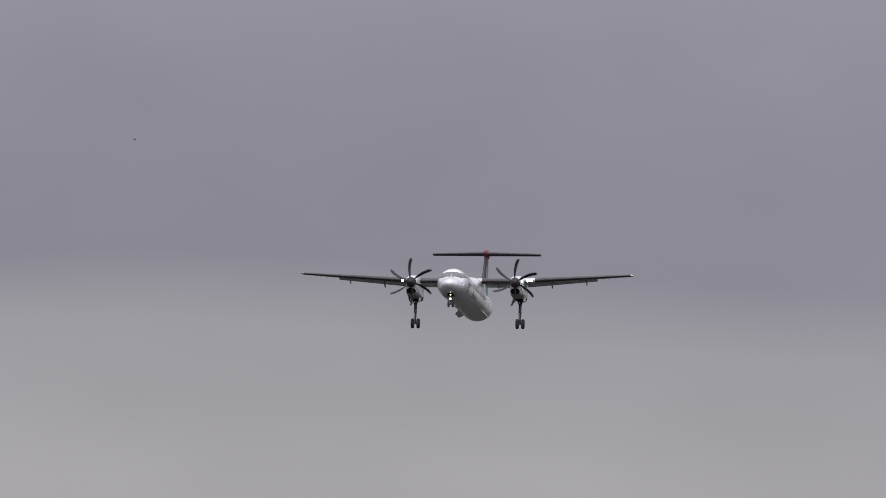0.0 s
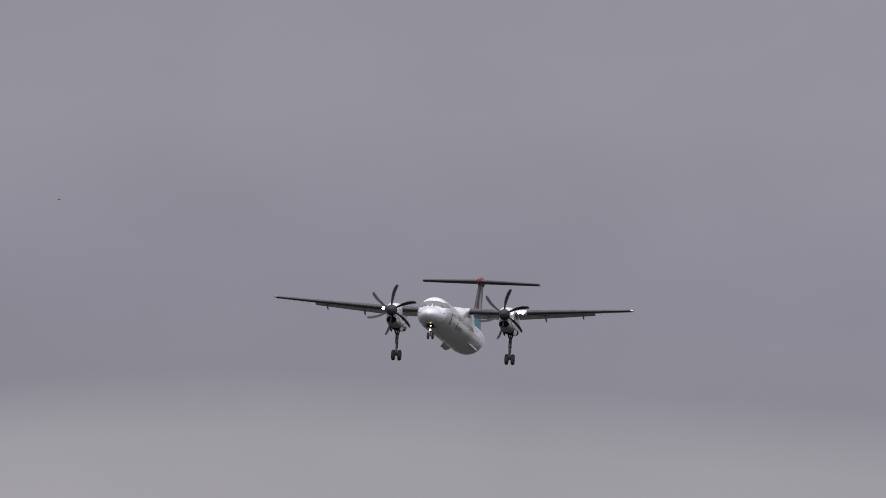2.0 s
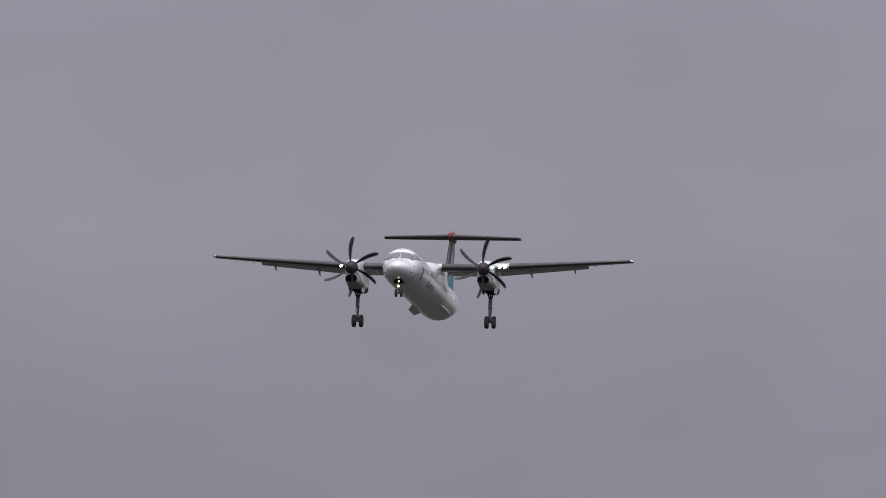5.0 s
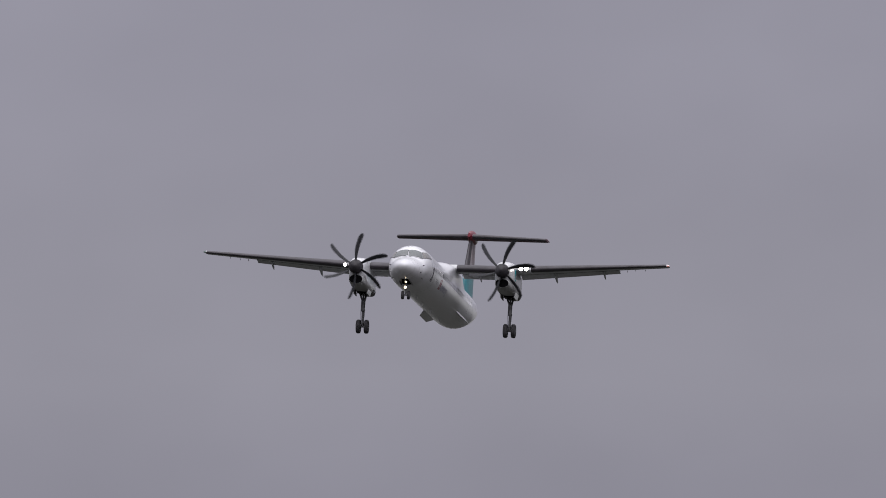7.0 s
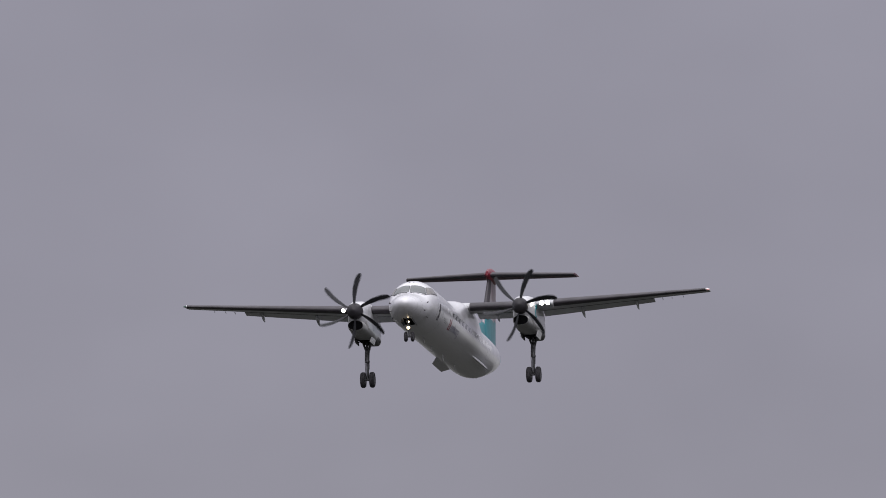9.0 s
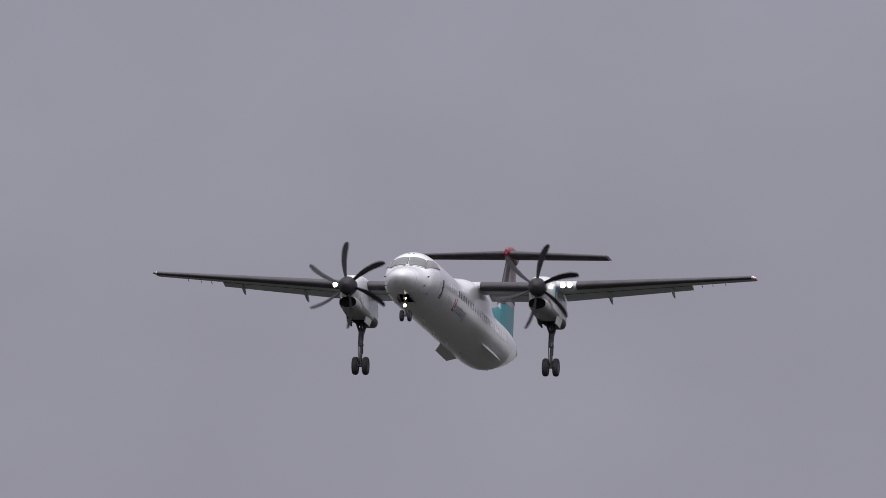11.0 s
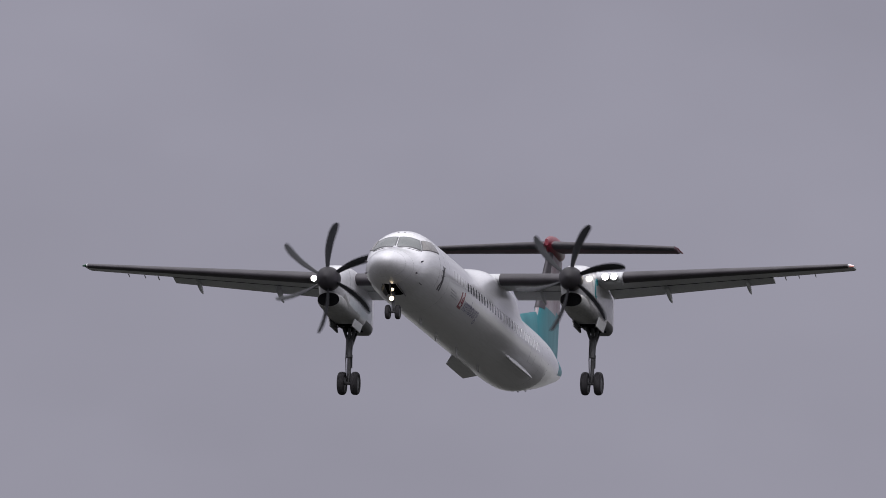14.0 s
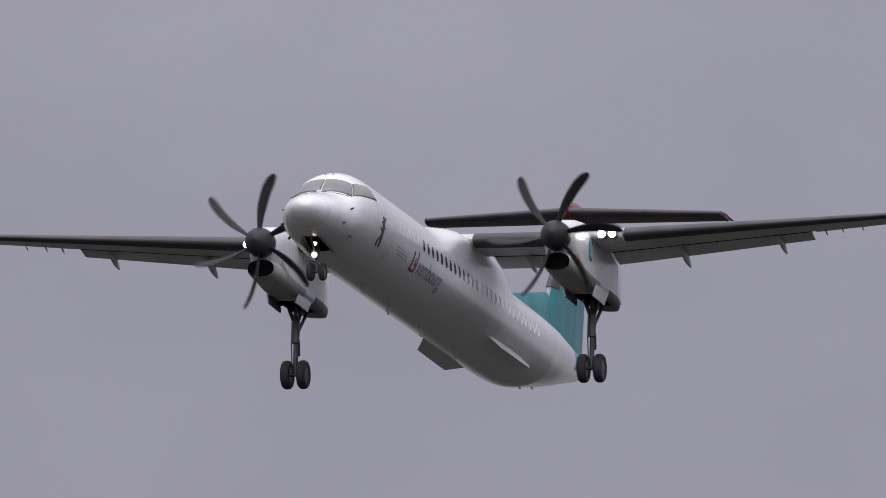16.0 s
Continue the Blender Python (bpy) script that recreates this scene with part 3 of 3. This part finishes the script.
def tail(plane):
    """Fin with dorsal fillet, rudder, and the stabiliser on top with its red bullet."""
    def fin_at(z):
        f = (z - 1.0) / 3.9
        return 27.0 + 3.2 * f, 5.25 - 2.75 * f
    def slices(z0, z1, a, b, thick, grow=0.0, k=6):
        rings = []
        for i in range(k + 1):
            z = z0 + (z1 - z0) * i / k
            lead, chord = fin_at(z)
            flat = foil(0, lead - grow, chord, 0, thick, a, b, 0.0, 0.0, 12)
            rings.append([Vector((p.z, p.y, z)) for p in flat])
        return shell(rings)
    fin = part("fin", slices(0.6, 4.85, 0, 0.70, 0.085), FIN_PAINT, plane, "tall tail fin, streaked pale and dark red above")
    part("teal_panel", slices(0.62, 2.42, 0.02, 0.705, 0.090), TEAL, fin, "teal lower fin panel")
    part("rudder", slices(2.63, 4.70, 0.705, 1.0, 0.075), FIN_PAINT, fin, "rudder")
    part("rudder", slices(0.75, 2.62, 0.705, 1.0, 0.075), PALE_TEAL, fin, "pale teal lower rudder")
    part("boot", slices(2.3, 4.7, 0, 0.15, 0.096, 0.03), BOOT, fin, "black rubber strip on the fin edge")
    # dorsal fillet
    rings = []
    for i in range(13):
        f = i / 12
        s, h, w = 21.8 + 6.6 * f, 0.06 + 1.30 * f, 0.10 + 0.13 * f
        rings.append([Vector((w * x, MID - s, 0.88 - 0.05 * f + h * z)) for x, z in ((-1, -0.3), (-0.75, 0.4), (-0.35, 0.9), (0, 1), (0.35, 0.9), (0.75, 0.4), (1, -0.3))])
    part("dorsal_fillet", shell(rings), TEAL, fin, "teal dorsal fillet")
    part("dorsal_inlet", turned(None, [(-0.35, 0.06), (0.0, 0.13), (0.14, 0.12), (0.18, 0.06)], Matrix.Translation((0, MID - 28.55, 2.22)) @ pose(0, 0, 0, -90)), WHITE, fin, "small white air inlet")
    rings = []
    for i in range(17):
        f = i / 16
        r = math.sin(math.pi * (0.04 + 0.93 * f)) ** 0.6
        rings.append([Vector((0.27 * r * math.cos(t), MID - (29.55 + 3.25 * f), 4.97 + 0.43 * r * math.sin(t))) for t in [2 * math.pi * j / 20 for j in range(20)]])
    part("bullet_fairing", shell(rings), RED, fin, "red bullet fairing at the fin top")
    rings, boots, lifts = [], {1: [], -1: []}, {1: [], -1: []}
    for x in (-4.66, -4.6, -4.3, -2.5, -0.2, 0.2, 2.5, 4.3, 4.6, 4.66):
        o = abs(x) / 4.65
        lead, chord = 29.75 + 0.95 * o, 2.40 - 0.95 * o
        if abs(x) > 4.65:
            lead, chord = lead + 0.2, chord * 0.75
        z = 4.94
        rings.append(foil(x, lead, chord, z, 0.135, 0, 0.70, 0.0))
        if 0.15 < abs(x) < 4.65:
            side = 1 if x > 0 else -1
            boots[side].append(foil(x, lead - 0.01, chord, z, 0.145, 0, 0.12, 0.0, k=8))
            lifts[side].append(foil(x, lead + chord * 0.69, chord * 0.31, z + 0.02, 0.14, 0, 1, 0.0, -3, 8))
    deck = part("stabiliser", shell(rings), TAIL_DARK, plane, "dark red-brown horizontal stabiliser on the fin top")
    for side in (1, -1):
        part("boot", shell(boots[side]), BOOT, deck, "black rubber strip on the leading edge")
        part("elevator", shell(lifts[side]), TAIL_DARK, deck)
        part("tip_cap", slab(None, [(side * 4.52, MID - 30.85, 5.01), (side * 4.66, MID - 31.05, 4.98), (side * 4.68, MID - 32.1, 4.96), (side * 4.52, MID - 32.1, 4.99)], 0.03), RED, deck, "red tip cap")
        part("static_wick", tube(None, (side * 4.4, MID - 32.2, 5.02), (side * 4.4, MID - 32.45, 5.0), 0.012), INK, deck)


def propeller(plane, side):
    """Spinner with six swept blades; it turns round its own y axis."""
    hub = part("propeller", turned(None, [(-0.34, 0.40), (-0.30, 0.43), (-0.05, 0.43), (0.12, 0.40), (0.28, 0.32), (0.42, 0.19), (0.50, 0.06), (0.51, 0.01)], pose(0, 0, 0, -90), 32), SPINNER, plane, "dark six-bladed propeller spinner")
    first = None
    for i in range(6):
        if first is None:
            rings = []
            for f in [j / 14 for j in range(13)] + [0.90, 0.94, 0.965, 0.985, 1.0]:
                r = 0.34 + 1.72 * f
                c = hermite([0, 0.15, 0.45, 0.75, 0.90, 0.965, 1.0], [0.20, 0.27, 0.39, 0.39, 0.32, 0.21, 0.03], f)
                back = radians(-13 + 11 * f ** 1.5)
                pitch = radians(70 - 22 * f)
                ring = []
                for k in range(12):
                    t = 2 * math.pi * k / 12
                    p, q = 0.5 * c * math.cos(t), (0.10 - 0.08 * f) * c * 1.6 * math.sin(t)
                    across, along = p * math.cos(pitch) + q * math.sin(pitch), q * math.cos(pitch) - p * math.sin(pitch)
                    # seen from the front, clockwise is towards the left wing
                    a = back + across / r
                    ring.append(Vector((-r * math.sin(a), along, r * math.cos(a))))
                rings.append(ring)
            first = part("blade", shell(rings), BLADE, hub, "black swept propeller blade")
            ob = first
        else:
            ob = new("blade", first.data)
            ob.parent = hub
            tagged(ob, "black swept propeller blade")
        ob.matrix_basis = pose(0, 0, 0, 0, 60 * i, 0)
    hub.location = (side * 4.46, MID - 11.62, 0.68)
    return hub


plane = new("airplane")
tagged(plane, "white twin-propeller airliner with teal and red tail, wheels down", "airplane")
body = fuselage(plane)
lettering(body)
wing(plane)
for side in (1, -1):
    nacelle(plane, side)
    main_gear(plane, side)
nose_gear(plane)
tail(plane)
props = {side: propeller(plane, side) for side in (1, -1)}


# ---- a far small bird ----
def small_bird():
    bm = bmesh.new()
    turned(bm, [(-0.10, 0.004), (-0.06, 0.018), (0.0, 0.028), (0.05, 0.022), (0.07, 0.018), (0.09, 0.006)], pose(0, 0, 0, -90), 10)
    bird = part("bird", bm, BIRD, None)
    tagged(bird, "small dark bird far off under the clouds", "bird")
    for d in (1, -1):
        w = slab(None, [(d * 0.02, 0.04, 0.01), (d * 0.02, -0.03, 0.01), (d * 0.12, -0.05, 0.06), (d * 0.10, 0.03, 0.06)], 0.006)
        part("wing", w, BIRD, bird)
    part("tail", slab(None, [(-0.015, -0.08, 0), (0.015, -0.08, 0), (0.03, -0.15, 0), (-0.03, -0.15, 0)], 0.005), BIRD, bird)
    bird.scale = (0.55, 0.55, 0.55)
    return bird


bird = small_bird()


# ---- ground under the approach ----
def ground():
    """One sheet, finer near the camera, that runs out to the horizon."""
    steps = [-30000, -12000, -5000] + [-2400 + 160 * i for i in range(41)] + [6500, 12000, 30000]
    bm, rows = bmesh.new(), []
    for y in steps:
        row = []
        for x in steps:
            far = math.hypot(x, y)
            h = 0.0 if far < 400 else 5 * (noise.noise(Vector((x / 700, y / 700, 0))) - 0.4)
            row.append(bm.verts.new((x, y, h)))
        rows.append(row)
    for a, b in zip(rows, rows[1:]):
        for i in range(len(steps) - 1):
            bm.faces.new((a[i], a[i + 1], b[i + 1], b[i]))
    g = part("ground", bm, GRASS, None)
    tagged(g, "wide flat grass field under the approach", "ground", kind="structure")


ground()

FLIGHT_ROWS = [
    (0, -171.51, 1549.95, 168.65, -0.594, -1.016, -179.518),
    (0.5, -170.43, 1521.34, 167.34, -0.298, -1.692, -179.957),
    (1, -168.98, 1489.45, 165.68, -0.006, -3.029, 179.708),
    (1.5, -167.59, 1458.03, 164.07, -0.155, -3.765, 179.590),
    (2, -165.97, 1424.62, 162.24, -0.788, -3.050, 179.533),
    (2.5, -165.18, 1398.31, 161.22, -1.248, -2.023, 179.708),
    (3, -163.44, 1363.83, 159.28, -1.149, -1.537, 179.826),
    (3.5, -161.19, 1325.20, 156.84, -0.807, -1.127, 179.943),
    (5.8, -153.17, 1167.76, 147.91, -0.365, -2.486, -179.212),
    (6, -152.83, 1156.82, 147.47, -0.450, -3.415, -179.170),
    (6.5, -151.42, 1125.20, 145.85, -0.356, -4.231, -179.300),
    (7, -149.88, 1092.55, 144.09, -0.299, -2.670, -179.532),
    (7.5, -148.50, 1061.07, 142.50, -0.319, -1.564, -179.779),
    (8, -146.67, 1026.45, 140.450, -0.346, -0.826, 179.915),
    (8.5, -145.14, 993.94, 138.670, -0.340, 1.013, 179.577),
    (10.8, -138.47, 846.64, 131.08, -0.356, -1.849, -179.890),
    (11, -137.89, 833.86, 130.42, -0.229, -1.865, -179.901),
    (11.5, -136.33, 801.09, 128.65, 0.209, -0.419, 179.959),
    (12, -134.87, 768.94, 126.98, 0.457, 0.234, 179.945),
    (12.5, -133.48, 737.11, 125.37, 0.334, -1.282, -179.685),
    (13, -132.01, 704.83, 123.69, -0.177, -2.913, -179.234),
    (13.5, -130.46, 672.11, 121.93, -0.697, -3.139, -179.279),
    (14, -129.22, 640.92, 120.45, -0.882, -2.061, -179.732),
    (14.5, -128.31, 611.20, 119.28, -1.072, -1.380, 179.752),
    (15, -126.34, 576.36, 117.13, -1.277, -1.935, 179.499),
    (15.5, -124.91, 544.09, 115.465, -1.227, -2.304, 179.148),
    (16, -123.33, 511.14, 113.660, -1.071, -1.764, 178.815),
]
# seconds; blade angle of the right and of the left propeller, clockwise from upright as seen from ahead
BLADE_ROWS = [(0, 2, 10), (0.5, 43, 50), (1, 26, 31), (1.5, 57, 58), (2, 13, 15), (2.5, 30, 35), (3, 50, 4), (3.5, 20, 34), (6, 15, 17), (6.5, 42, 52),
              (7, 12, 24), (7.5, 43, 47), (8, 13, 12), (8.5, 44, 54), (11, 0, 16), (11.5, 34, 50), (12, 5, 30), (12.5, 37, 52), (13, 8, 16),
              (13.5, 43, 51), (14, 10, 21), (14.5, 37, 46), (15, 6, 24), (15.5, 40, 55), (16, 13.5, 30)]


def motions():
    walk(plane, [(t, pose(x, y, z, rx, ry, rz)) for t, x, y, z, rx, ry, rz in FLIGHT_ROWS])
    # the propellers turn about 1500 degrees a second, anticlockwise from ahead
    for side, column in ((1, 1), (-1, 2)):
        rows, angle = [], float(BLADE_ROWS[0][column])
        for a, b in zip(BLADE_ROWS, BLADE_ROWS[1:]):
            steps = frame(b[0]) - frame(a[0])
            goal = angle - 50 * steps
            miss = (b[column] - goal + 30) % 60 - 30
            for k in range(steps):
                rows.append((a[0] + k / FPS, angle + (goal + miss - angle) * k / steps))
            angle = goal + miss
        rows.append((BLADE_ROWS[-1][0], angle))
        walk(props[side], [(t, Matrix.Translation((side * 4.46, MID - 11.62, 0.68)) @ pose(0, 0, 0, 0, -a, 0)) for t, a in rows])
    walk(bird, [(t, pose(x, y, z, 0, 0, 60)) for t, x, y, z in BIRD_ROWS])


BIRD_ROWS = [(0, -89.00, 689.66, 82.01), (0.6, -91.22, 689.29, 82.64), (1.5, -93.72, 688.83, 83.75), (2.4, -96.34, 688.39, 84.39), (3.5, -98.75, 688.07, 84.19), (6, -120.75, 688.07, 85.19), (16, -228.75, 688.07, 92.19)]
motions()
